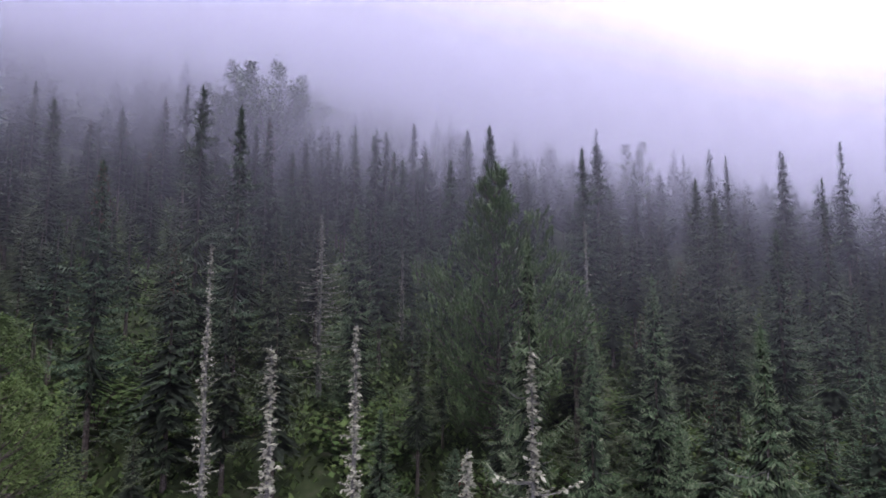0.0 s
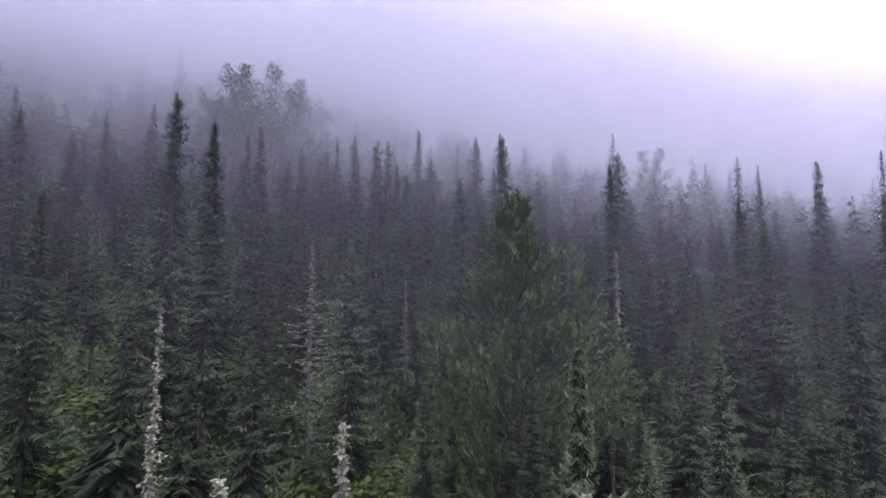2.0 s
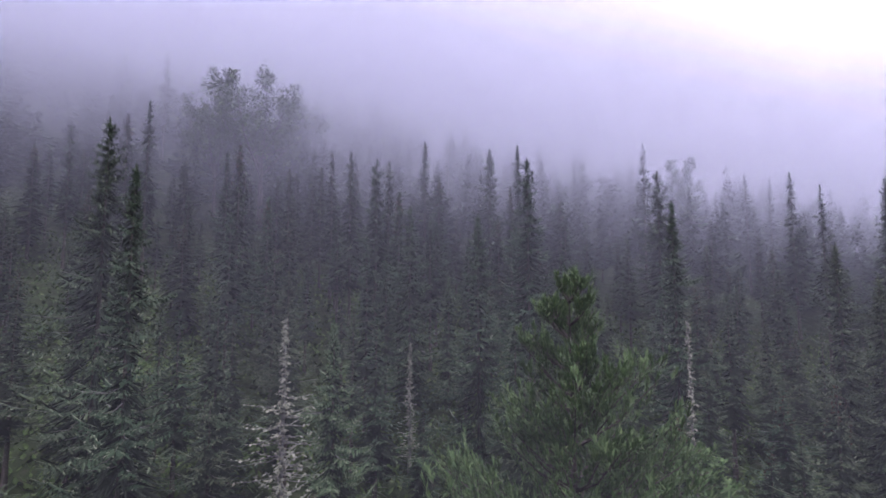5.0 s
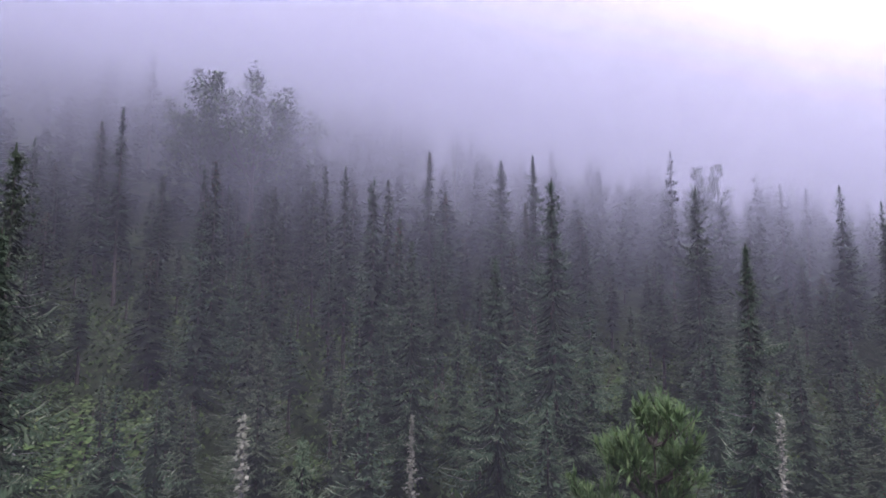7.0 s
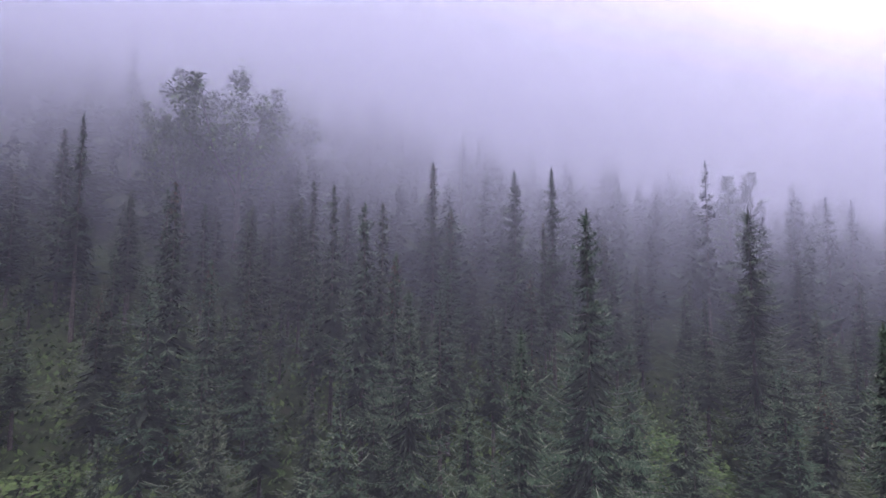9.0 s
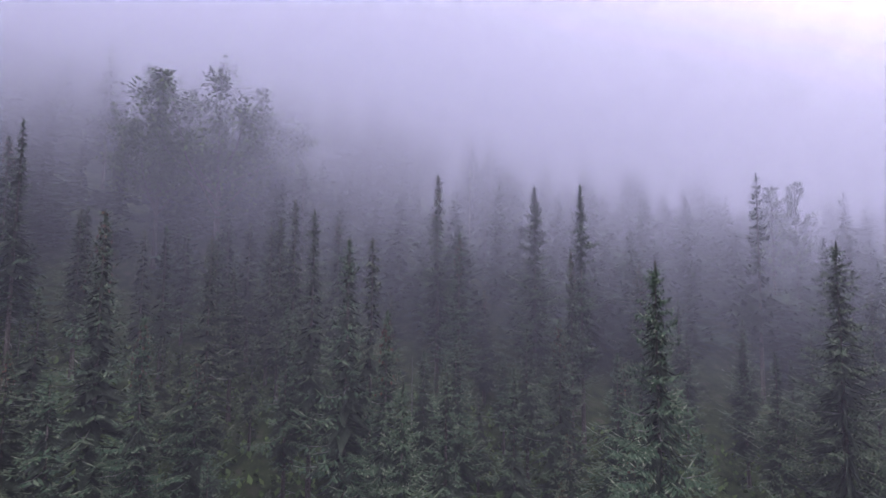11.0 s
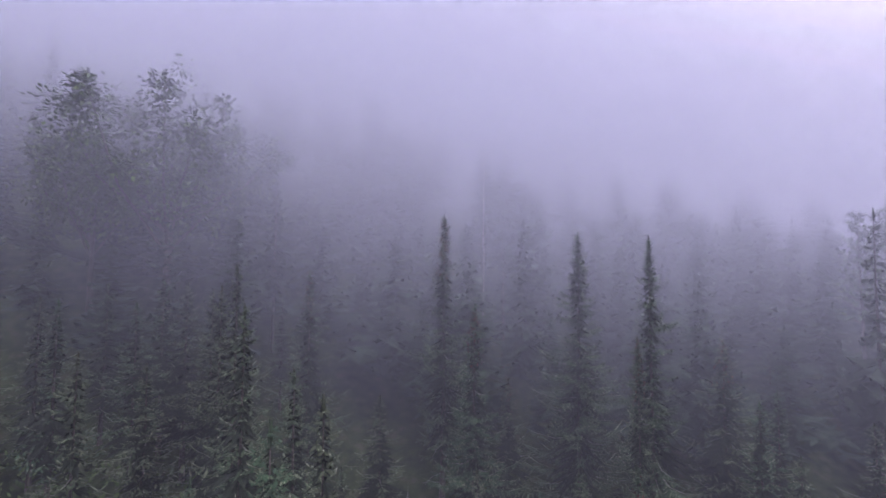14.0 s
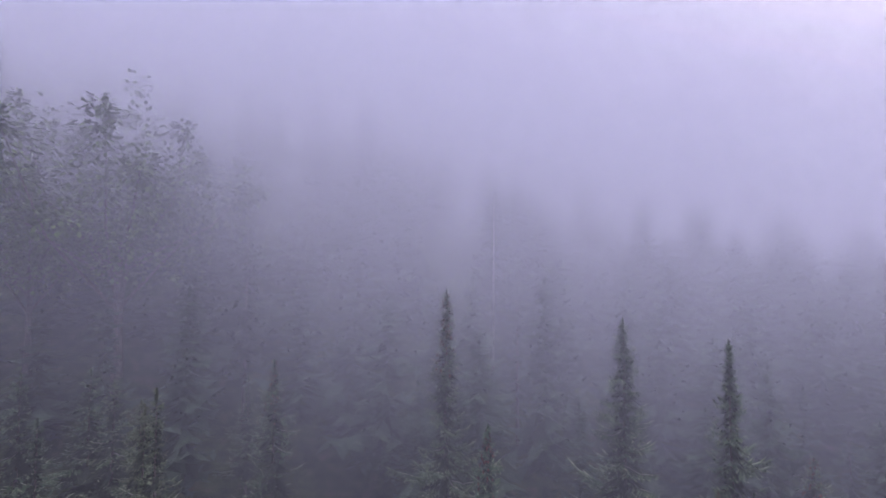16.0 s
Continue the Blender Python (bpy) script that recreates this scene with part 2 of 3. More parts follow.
def spruce(name, seed, h, fine, width, start, neck, needles, label):
    """fine: 2 for close trees, 1 for middling ones, 0 for those deep in the mist. neck: how far the crown thins out under a dense club top."""
    rng = random.Random(seed)
    tree = new(name)
    trunk, at = trunk_shape(rng, h, 0.0095 * h)
    part("trunk", trunk, BARK, tree)
    crown, limbs, cones, tips, inner = Shape(), Shape(), Shape(), Shape(), Shape()
    gap = (0.62, 0.46, 0.33)[fine] * h / 20 + (0.0 if h > 12 else 0.12)
    lean = [rng.uniform(0, 6.283) for _ in range(3)]
    bare = [(rng.uniform(start, 0.7), rng.uniform(0, 6.283)) for _ in range(5)]
    unit = h / 20

    def reach(t):
        """The crown's radius at the share t of the height: a slim spire on a broader, uneven skirt."""
        d = (1 - t) * 20
        r = 0.10 + 0.235 * min(d, 4.2) + 0.225 * min(8.0, max(0.0, d - 4.2)) + 0.06 * max(0.0, d - 12.2)
        r *= 1 - neck * math.exp(-((d - 6.6) / 1.5) ** 2)
        r *= 1 + 0.16 * math.sin(1.1 * d + seed) * min(1.0, d / 4)
        return width * unit * r * min(1.0, 0.45 + (t - start) / 0.12)

    z = start * h
    while z < h * 0.985:
        t = z / h
        d = (1 - t) * 20
        r = reach(t) * rng.uniform(0.8, 1.15)
        for k in range((5, 5, 6)[fine]):
            a = rng.uniform(0, 6.283)
            if any(abs(t - g) < 0.05 and abs((a - q + 3.14) % 6.283 - 3.14) < 0.6 for g, q in bare):
                continue
            ln = max(0.10, r * rng.uniform(0.55, 1.2) * (1 + 0.22 * math.sin(2 * a + lean[0] + 0.7 * d)))
            rise = 0.55 - 0.30 * min(d, 3.2) + rng.uniform(-0.14, 0.14)
            curl = 0.42 if d > 2 else 0.1
            ox, oy = at(z)
            ca, sa = math.cos(a), math.sin(a)
            zz = z + rng.uniform(-0.5, 0.5) * gap
            side, ahead = Vector((-sa, ca, 0)), Vector((ca, sa, 0))

            def spine(s):
                return Vector((ox + ca * ln * s, oy + sa * ln * s, zz + ln * (rise * s + curl * s * s)))

            if fine == 0:  # the bough as one ridge with drooping sides
                n = len(crown.v)
                wide = 0.24 * ln + 0.04
                drop = Vector((0, 0, 0.9 * wide))
                p0, p1, p2 = spine(0.05), spine(0.6), spine(1.0)
                crown.v += [p0, p1 + side * wide - drop, p1, p1 - side * wide - drop, p2]
                crown.f += [(n, n + 2, n + 1), (n, n + 3, n + 2), (n + 1, n + 2, n + 4), (n + 2, n + 3, n + 4)]
                for side_way in (-1, 1):
                    b = spine(rng.uniform(0.4, 0.9))
                    crown.kite(b, b + (side * side_way + ahead * 0.6) * (0.3 * ln + 0.08) - Vector((0, 0, 0.22 * ln)), 0.07 * ln + 0.03)
                continue
            pairs = max(2, min(5, int(ln / 0.36))) if fine == 1 else max(3, min(14, int(ln / 0.165)))
            for j in range(pairs):
                s = 0.18 + 0.82 * (j + rng.uniform(0.3, 0.7)) / pairs
                base = spine(s)
                out = min(0.36 if fine == 2 else 0.5, 0.11 + 0.34 * ln * (1.12 - s)) * rng.uniform(0.6, 1.3)
                for way in (-1, 1):
                    tip = base + side * (way * out * rng.uniform(0.6, 0.95)) + ahead * (out * rng.uniform(0.35, 0.75)) - Vector((0, 0, out * rng.uniform(0.15, 0.75)))
                    crown.kite(base, tip, out * 0.07 + (0.022 if fine == 2 else 0.05), 0.02)
                    # pale blade over the spray's outer end, a highlight given as colour
                    if s > 0.4 and rng.random() < (0.45 if fine == 2 else 0.35) and d > 1.0:
                        q = base.lerp(tip, rng.uniform(0.55, 0.8)) + Vector((0, 0, 0.03))
                        tips.kite(q, tip + (tip - base) * 0.12 + Vector((0, 0, rng.uniform(0.03, 0.09))), rng.uniform(0.018, 0.034))
                if fine == 2 and j % 3 == 0:
                    crown.kite(base, base + Vector((rng.uniform(-.1, .1), rng.uniform(-.1, .1), -rng.uniform(0.12, 0.32))), 0.045)
            crown.kite(spine(0.7), spine(1.12), min(0.07, 0.06 * ln + 0.03), 0.02)
            # pale streaks along the bough's top, also painted highlights
            if d > 1.5:
                lift = Vector((0, 0, 0.035))
                tips.kite(spine(0.5) + lift, spine(0.9) + lift, 0.02)
                tips.kite(spine(0.82) + lift, spine(1.14) + lift * 1.5, 0.03)
            if d > 5 and k < 2 and rng.random() < 0.35:
                limbs.stick([spine(0.0), spine(0.5), spine(1.0)], [0.03, 0.022, 0.008])
        if fine and d < 4.5 and seed % 3 == 0 and h > 18:
            for _ in range(5):
                a = rng.uniform(0, 6.283)
                ox, oy = at(z)
                p = Vector((ox + math.cos(a) * r * 0.85, oy + math.sin(a) * r * 0.85, z + rng.uniform(-.2, .2)))
                cones.kite(p, p + Vector((math.cos(a) * 0.05, math.sin(a) * 0.05, -0.2)), 0.055)
        z += gap * rng.uniform(0.75, 1.25) * (0.6 if d < 3 else 1)
    tx, ty = at(h)
    for _ in range(6):
        crown.kite((tx, ty, h * 0.955), (tx + rng.uniform(-.05, .05), ty + rng.uniform(-.05, .05), h * 1.002), 0.07)
    # the close-grown inner mass of dead twigs, coloured dark as the crown's inner shade
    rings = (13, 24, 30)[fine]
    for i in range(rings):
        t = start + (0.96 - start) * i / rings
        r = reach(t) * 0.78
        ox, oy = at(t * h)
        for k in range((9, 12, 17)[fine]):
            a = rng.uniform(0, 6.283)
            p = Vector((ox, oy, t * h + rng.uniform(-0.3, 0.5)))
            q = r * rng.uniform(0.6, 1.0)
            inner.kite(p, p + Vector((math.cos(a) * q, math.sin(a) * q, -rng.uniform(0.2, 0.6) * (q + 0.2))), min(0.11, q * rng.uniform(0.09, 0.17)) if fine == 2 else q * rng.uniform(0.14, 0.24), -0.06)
    part("inner_crown", inner, SHADED_TWIGS, tree, "dense dead twigs round the trunk, the crown's inner shade put into their dark colour")
    # bare lower twigs
    z = 0.12 * h
    while fine and z < start * h + 1:
        a, ln = rng.uniform(0, 6.283), rng.uniform(0.4, 1.4)
        limbs.stick([(0, 0, z), (math.cos(a) * ln * .6, math.sin(a) * ln * .6, z - .1), (math.cos(a) * ln, math.sin(a) * ln, z - rng.uniform(.1, .5))], [0.022, 0.015, 0.005])
        z += rng.uniform(0.15, 0.4)
    part("crown", crown, needles, tree)
    if tips.v:
        tagged(part("bough_tip", tips, TIP_HIGHLIGHTS, tree, "bough tips with sky highlights put into a paler grey-green"), kind="stuff")
    if limbs.v:
        tagged(part("branchwork", limbs, GREY_WOOD, tree, "bare grey limbs"), kind="stuff")
    if cones.v:
        tagged(part("cone_growth", cones, CONES, tree, "brown hanging cones near the top"), kind="stuff")
    return tagged(tree, label, "spruce tree", "conifers on the slope")


def dead_spruce(name, seed, h, reach):
    rng = random.Random(seed)
    tree = new(name)
    trunk, at = trunk_shape(rng, h, 0.0095 * h, 0.015)
    part("trunk", trunk, GREY_WOOD, tree)
    limbs, tufts = Shape(), Shape()
    z = 0.08 * h
    while z < h * 0.99:
        t = z / h
        a = rng.uniform(0, 6.283)
        long = rng.random() < (0.5 if reach > 2 else 0.3) and t < 0.72
        ln = (reach * (1.15 - t) * rng.uniform(0.8, 1.6) if long else rng.uniform(0.15, 0.55) * (1.25 - t) + 0.04)
        ox, oy = at(z)
        ca, sa = math.cos(a), math.sin(a)
        dr = rng.uniform(0.15, 0.5)
        pts = [Vector((ox + ca * ln * s, oy + sa * ln * s, z - ln * dr * s + ln * 0.45 * s * s)) for s in (0, 0.35, 0.7, 1)]
        limbs.stick(pts, [0.034, 0.026, 0.018, 0.006])
        for _ in range(16 if long else 7):
            s = rng.random()
            p = pts[0].lerp(pts[3], s) if s < 0.3 else pts[1].lerp(pts[3], (s - 0.3) / 0.7)
            o = rng.uniform(0.08, 0.20)
            tufts.kite(p, p + Vector((rng.uniform(-o, o), rng.uniform(-o, o), rng.uniform(-1.1 * o, 0.5 * o))), o * 0.42)
        z += rng.uniform(0.03, 0.085)
    tagged(part("branchwork", limbs, GREY_WOOD, tree), kind="stuff")
    part("lichen", tufts, LICHEN, tree, "pale grey-green lichen on the dead wood")
    return tagged(tree, "dead spruce, bare grey trunk crusted with pale lichen", "dead tree", "dead trees")


def bare_snag(name, seed, h):
    rng = random.Random(seed)
    tree = new(name)
    trunk, at = trunk_shape(rng, h, 0.009 * h, 0.012)
    part("trunk", trunk, GREY_WOOD, tree)
    limbs = Shape()
    for _ in range(34):
        z, a, ln = rng.uniform(0.25, 0.98) * h, rng.uniform(0, 6.283), rng.uniform(0.15, 0.9)
        ox, oy = at(z)
        limbs.stick([(ox, oy, z), (ox + math.cos(a) * ln, oy + math.sin(a) * ln, z - ln * rng.uniform(0, .5))], [0.02, 0.006])
    tagged(part("branchwork", limbs, GREY_WOOD, tree), kind="stuff")
    return tagged(tree, "bare pale standing snag with broken twigs", "dead tree", "dead trees")


def tufted_tree(name, seed, h, width, start, needles, label, category, tufts_per, leafy, fine=1):
    """Pines and broadleaved trees: rising limbs that carry upswept needle brushes or rounded leaf tufts."""
    rng = random.Random(seed)
    tree = new(name)
    trunk, at = trunk_shape(rng, h * 0.95, 0.012 * h, 0.02)
    part("trunk", trunk, BARK, tree)
    limbs, crown = Shape(), Shape()
    z = start * h
    while z < h * 0.97:
        t = z / h
        shape = math.sin(min(1.0, (1 - t) / 0.62) * 1.5708) ** 0.8 if leafy else min(1.0, (1 - t) / 0.6) ** 1.1 * min(1.0, 0.6 + (t - start) * 2)
        for _ in range(4 if leafy or not fine else 6):
            a = rng.uniform(0, 6.283)
            ln = width * h * shape * rng.uniform(0.55, 1.12) + 0.15
            rise = rng.uniform(0.15, 0.45) + 0.6 * t
            ox, oy = at(z)
            root = Vector((ox, oy, z))
            tip = Vector((ox + math.cos(a) * ln, oy + math.sin(a) * ln, z + ln * rise))
            mid = root.lerp(tip, 0.5) - Vector((0, 0, 0.1 * ln))
            limbs.stick([root, mid, tip], [0.05, 0.035, 0.012])
            if leafy:
                for c in [tip] + [mid.lerp(tip, rng.uniform(0, 0.9)) + Vector([rng.uniform(-.3, .3) * ln * .6 for _ in range(3)]) for _ in range(5)]:
                    size = rng.uniform(0.45, 0.95) * (0.5 + 0.028 * h)
                    for _ in range(tufts_per):
                        d = Vector((rng.gauss(0, 1), rng.gauss(0, 1), rng.gauss(0.35, 0.8))).normalized()
                        b = c + d * size * rng.uniform(0.1, 0.7)
                        o = size * rng.uniform(0.12, 0.24)
                        crown.kite(b, b + d * o - Vector((0, 0, o * 0.2)), o * 0.36)
                continue
            # side shoots, each a brush of long needles that points out and up, gathered into a plume at the limb's end
            for j in range(4 + int(ln * (5.0 if fine else 2.6))):
                s = 1 - 0.75 * rng.random() ** 1.5
                c = mid.lerp(tip, (s - 0.5) * 2) if s > 0.5 else root.lerp(mid, s * 2)
                out = (tip - root).normalized() * 0.7 + Vector((rng.gauss(0, 0.4), rng.gauss(0, 0.4), rng.uniform(0.3, 1.0) if fine else rng.uniform(-0.2, 0.4)))
                out.normalize()
                long = rng.uniform(0.5, 1.0) * (0.7 + 0.3 * shape)
                c = c + Vector((rng.gauss(0, 0.09), rng.gauss(0, 0.09), rng.gauss(0, 0.05))) * ln
                limbs.stick([c, c + out * long], [0.012, 0.006])
                for i in range(tufts_per):
                    f = rng.uniform(0.1, 1.0)
                    d = (out * rng.uniform(0.6, 1.2) + Vector((rng.gauss(0, 1), rng.gauss(0, 1), rng.gauss(0, 1))) * 0.38).normalized()
                    b = c + out * long * f
                    crown.kite(b, b + d * rng.uniform(0.2, 0.36), 0.025 if fine else 0.06)
        z += (0.032 if fine else 0.04) * h * rng.uniform(0.7, 1.3)
    tagged(part("branchwork", limbs, BARK, tree), kind="stuff")
    part("crown", crown, needles, tree)
    return tagged(tree, label, category, "")


def lobed_tree(name, seed, h, needles, label):
    """A broadleaved tree whose crown breaks up into several upright, ragged lobes."""
    rng = random.Random(seed)
    tree = new(name)
    trunk, at = trunk_shape(rng, h * 0.6, 0.016 * h, 0.02)
    part("trunk", trunk, BARK, tree)
    limbs, crown = Shape(), Shape()
    for k in range(13):
        a = k * 0.483 + rng.uniform(-0.2, 0.2)
        z = rng.uniform(0.25, 0.45) * h
        far, high = rng.uniform(0.08, 0.34) * h, rng.uniform(0.6, 0.97) * h
        if k == 0:
            far, high = 0.05 * h, 0.93 * h
        foot = Vector((*at(z), z))
        tip = Vector((math.cos(a) * far, math.sin(a) * far, high))
        bow = foot.lerp(tip, 0.45) + Vector((math.cos(a), math.sin(a), 0)) * 0.06 * h
        limbs.stick([foot, bow, tip], [0.12, 0.07, 0.02])
        for j in range(17):
            s = rng.uniform(0.2, 1.0)
            c = bow.lerp(tip, (s - 0.45) / 0.55) if s > 0.45 else foot.lerp(bow, s / 0.45)
            size = rng.uniform(0.5, 1.0) * h * (0.07 if s < 0.85 else 0.045)
            c = c + Vector([rng.gauss(0, 1) for _ in range(3)]) * size * (0.8 if s < 0.85 else 0.4)
            for _ in range(62):
                d = Vector((rng.gauss(0, 1), rng.gauss(0, 1), rng.gauss(0.2, 1))).normalized()
                b = c + d * size * rng.uniform(0.1, 1.0)
                o = rng.uniform(0.2, 0.42)
                crown.kite(b, b + d * o - Vector((0, 0, 0.2 * o)), o * 0.3)
    tagged(part("branchwork", limbs, BARK, tree), kind="stuff")
    part("crown", crown, needles, tree)
    return tagged(tree, label, "broadleaf tree", "")


def shrub(name, seed, h):
    rng = random.Random(seed)
    bush = new(name)
    limbs, crown = Shape(), Shape()
    for _ in range(9):
        a, ln = rng.uniform(0, 6.283), h * rng.uniform(0.35, 0.8)
        tip = Vector((math.cos(a) * ln * .8, math.sin(a) * ln * .8, h * rng.uniform(.5, .95)))
        limbs.stick([(0, 0, -.2), tip * .5 + Vector((0, 0, .2 * h)), tip], [.04, .025, .01])
        for _ in range(30):
            p = tip * rng.uniform(.45, 1.05) + Vector([rng.gauss(0, .2 * h) for _ in range(3)])
            p.z = max(p.z, .1)
            o = rng.uniform(.16, .34)
            crown.kite(p, p + Vector((rng.uniform(-o, o), rng.uniform(-o, o), rng.uniform(-o, .4 * o))), o * .45)
    tagged(part("branchwork", limbs, BARK, bush), kind="stuff")
    part("foliage", crown, LEAVES, bush)
    return tagged(bush, "leafy green shrub in the undergrowth", "shrub", "undergrowth shrubs")


SPRUCE_WORDS = "dark green narrow spruce with drooping boughs, highlights put into their paler tips"
DEEP_WORDS = "tall narrow spruce in mist on the upper slope, with shade put into its darker needles"
CLOSE = [spruce("spruce_tree", 11 + k, 20.0, 2, (0.95, 0.82, 1.12, 0.9, 0.8, 1.05)[k], (0.16, 0.25, 0.12, 0.3, 0.2, 0.1)[k], (0.15, 0.0, 0.1, 0.55, 0.3, 0.0)[k], NEEDLES, SPRUCE_WORDS) for k in range(6)]
MIDDLE = [spruce("spruce_tree", 31 + k, 20.0, 1, (0.95, 0.85, 1.12, 0.78, 1.0)[k], (0.2, 0.28, 0.15, 0.3, 0.22)[k], (0.1, 0.0, 0.2, 0.5, 0.0)[k], NEEDLES, SPRUCE_WORDS) for k in range(5)]
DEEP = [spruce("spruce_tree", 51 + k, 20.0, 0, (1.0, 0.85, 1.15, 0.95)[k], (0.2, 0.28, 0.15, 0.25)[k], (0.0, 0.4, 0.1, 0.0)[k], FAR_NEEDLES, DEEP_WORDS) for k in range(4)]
YOUNG = [spruce("young_spruce", 71 + k, 16.0, 2, (0.9, 1.05, 0.85)[k], 0.05, 0.0, LIGHT_NEEDLES, "young spruce with fresh lighter green boughs") for k in range(3)]
DEAD = [dead_spruce("dead_spruce", 81 + k, 18.0, (0.9, 2.1, 0.7)[k]) for k in range(3)]
SNAG = [bare_snag("dead_snag", 91 + k, 14.0) for k in range(2)]
PINE = [tufted_tree("pine_tree", 101, 18.0, 0.28, 0.14, PINE_NEEDLES, "broad bright-green pine with upswept tufted boughs", "pine tree", 26, False),
        tufted_tree("pine_tree", 103, 18.0, 0.15, 0.40, PINE_NEEDLES, "tall pine with flat tufted clumps in the mist", "pine tree", 15, False, 0)]
BROAD = [lobed_tree("broadleaf_tree", 105, 22.0, LEAVES, "large broadleaved tree with an open ragged crown in mist")]
ALDER = [tufted_tree("broadleaf_tree", 107, 16.0, 0.20, 0.25, LEAVES, "leafy green broadleaved tree at the foot of the slope", "broadleaf tree", 44, True)]
SHRUB = [shrub("shrub", 111 + k, (1.8, 2.4, 1.4)[k]) for k in range(3)]
used, taken = set(), []


def plant(models, x, y, top=None, height=None, spread=1.0, pick=None, turn=None):
    """Sets a tree of the given models on the hillside, with its tip at the height top or of the given height."""
    rng = random.Random(int(x * 131 + y * 977))
    model = models[pick if pick is not None else rng.randrange(len(models))]
    z = ground_z(x, y) - 0.15
    h = height if height else top - z
    size = h / MODEL_HEIGHT[model.name]
    wide = size ** 0.6 * spread
    m = Matrix.Translation((x, y, z)) @ Matrix.Rotation(turn if turn is not None else rng.uniform(0, 6.283), 4, "Z") @ Matrix.Diagonal((wide, wide, size, 1))
    taken.append((x, y))
    if model.name in used:
        return copy_thing(model, m @ Matrix.Diagonal([1 / s for s in model.scale] + [1]))
    used.add(model.name)
    model.matrix_basis = m
    return model


MODEL_HEIGHT = {}
for group, tall in ((CLOSE, 20), (MIDDLE, 20), (DEEP, 20), (YOUNG, 16), (DEAD, 18), (SNAG, 14), (PINE, 18), (BROAD, 22), (ALDER, 16), (SHRUB, 2)):
    for ob in group:
        MODEL_HEIGHT[ob.name] = float(tall)

# ---- hillside ----
xs = [-1500, -700, -350, -220] + [-160 + 4 * k for k in range(81)] + [220, 350, 700, 1500]
ys = [-1200, -500, -200, -90] + [-48 + 4 * k for k in range(60)] + [210, 260, 360, 700, 1500]
hill = Shape()
hill.v = [Vector((x, y, ground_z(x, y))) for y in ys for x in xs]
nx = len(xs)
hill.f = [(j * nx + i, j * nx + i + 1, (j + 1) * nx + i + 1, (j + 1) * nx + i) for j in range(len(ys) - 1) for i in range(nx - 1)]
ground = new("ground", hill.mesh("ground"))
ground.data.materials.append(SOIL)
for p in ground.data.polygons:
    p.use_smooth = True
tagged(ground, "steep forest floor of moss, needles and low growth", "ground", kind="structure")

# ---- trees that stand out, one by one ----
plant(CLOSE, -14.2, 31.2, 28.0, spread=1.0)
plant(CLOSE, -20.5, 37.5, 32.5, spread=1.0, pick=2)
plant(CLOSE, -21.2, 27.8, 23.2, spread=1.0)
plant(CLOSE, 0.8, 44.8, 28.0, spread=1.0)
plant(CLOSE, -4.5, 50.0, 29.6, spread=1.0)
plant(CLOSE, -6.1, 55.1, 31.9, spread=1.0)
plant(CLOSE, 5.5, 51.9, 34.2, spread=1.0)
plant(CLOSE, 13.3, 42.4, 28.5, spread=1.0)
plant(CLOSE, -13.5, 47.1, 24.2, spread=1.0)
plant(CLOSE, 25.0, 41.2, 23.6, spread=1.0)
plant(CLOSE, 24.8, 43.9, 25.9, spread=1.0)
plant(CLOSE, 24.2, 32.8, 19.4, spread=1.0)
plant(YOUNG, 11.9, 26.0, 15.9, spread=0.9)
plant(YOUNG, 7.4, 23.3, 12.5, spread=0.8)
plant(YOUNG, 10.8, 15.6, 13.8, spread=0.8)
plant(CLOSE, 26.3, 53.6, 19.8, spread=1.0)
plant(CLOSE, -16.8, 52.5, 22.8, spread=1.0)
plant(CLOSE, -18.8, 55.7, 31.5, spread=1.0)
plant(YOUNG, 3.4, 18.2, 17.2, spread=0.8)
plant(YOUNG, -6.6, 34.5, 21.3)
plant(YOUNG, 7.9, 51.6, 22.0)
plant(YOUNG, 10.8, 21.5, 8.9)
plant(YOUNG, -1.4, 53.2, 23.8)
plant(CLOSE, -41.6, 47.1, 35.6, spread=1.0)
plant(MIDDLE, -66.5, 71.6, 48.9, spread=1.0)
plant(MIDDLE, -57.9, 74.4, 42.9, spread=1.0)
plant(MIDDLE, -49.3, 67.9, 43.2, spread=1.0)
plant(MIDDLE, -46.5, 73.9, 47.2, spread=1.0)
plant(MIDDLE, -40.1, 69.0, 47.1, spread=1.0)
plant(MIDDLE, -25.9, 61.5, 37.7, spread=1.0)
plant(MIDDLE, -22.4, 57.2, 37.2, spread=1.0)
plant(MIDDLE, -19.3, 62.6, 36.2, spread=1.0)
plant(MIDDLE, -16.5, 69.8, 40.1, spread=1.0)
plant(MIDDLE, -12.5, 63.2, 38.2, spread=1.0)
plant(MIDDLE, -8.6, 56.9, 35.5, spread=1.0)
plant(MIDDLE, -7.6, 58.5, 35.8, spread=1.0)
plant(MIDDLE, -18.3, 66.8, 29.2, spread=1.0)
plant(MIDDLE, -20.4, 73.9, 38.4, spread=1.0)
plant(MIDDLE, -15.0, 77.6, 39.8, spread=1.0)
plant(MIDDLE, -13.4, 61.2, 31.9, spread=1.0)
plant(MIDDLE, -9.5, 61.0, 36.0, spread=1.0)
plant(MIDDLE, -18.5, 71.9, 38.8, spread=1.0)
plant(MIDDLE, -19.5, 83.2, 37.5, spread=1.0)
plant(CLOSE, -5.1, 77.0, 44.0, spread=1.1, pick=4)
plant(CLOSE, -2.9, 73.5, 37.8, spread=1.0, pick=1)
plant(CLOSE, 4.2, 76.2, 42.6, spread=1.15, pick=0)
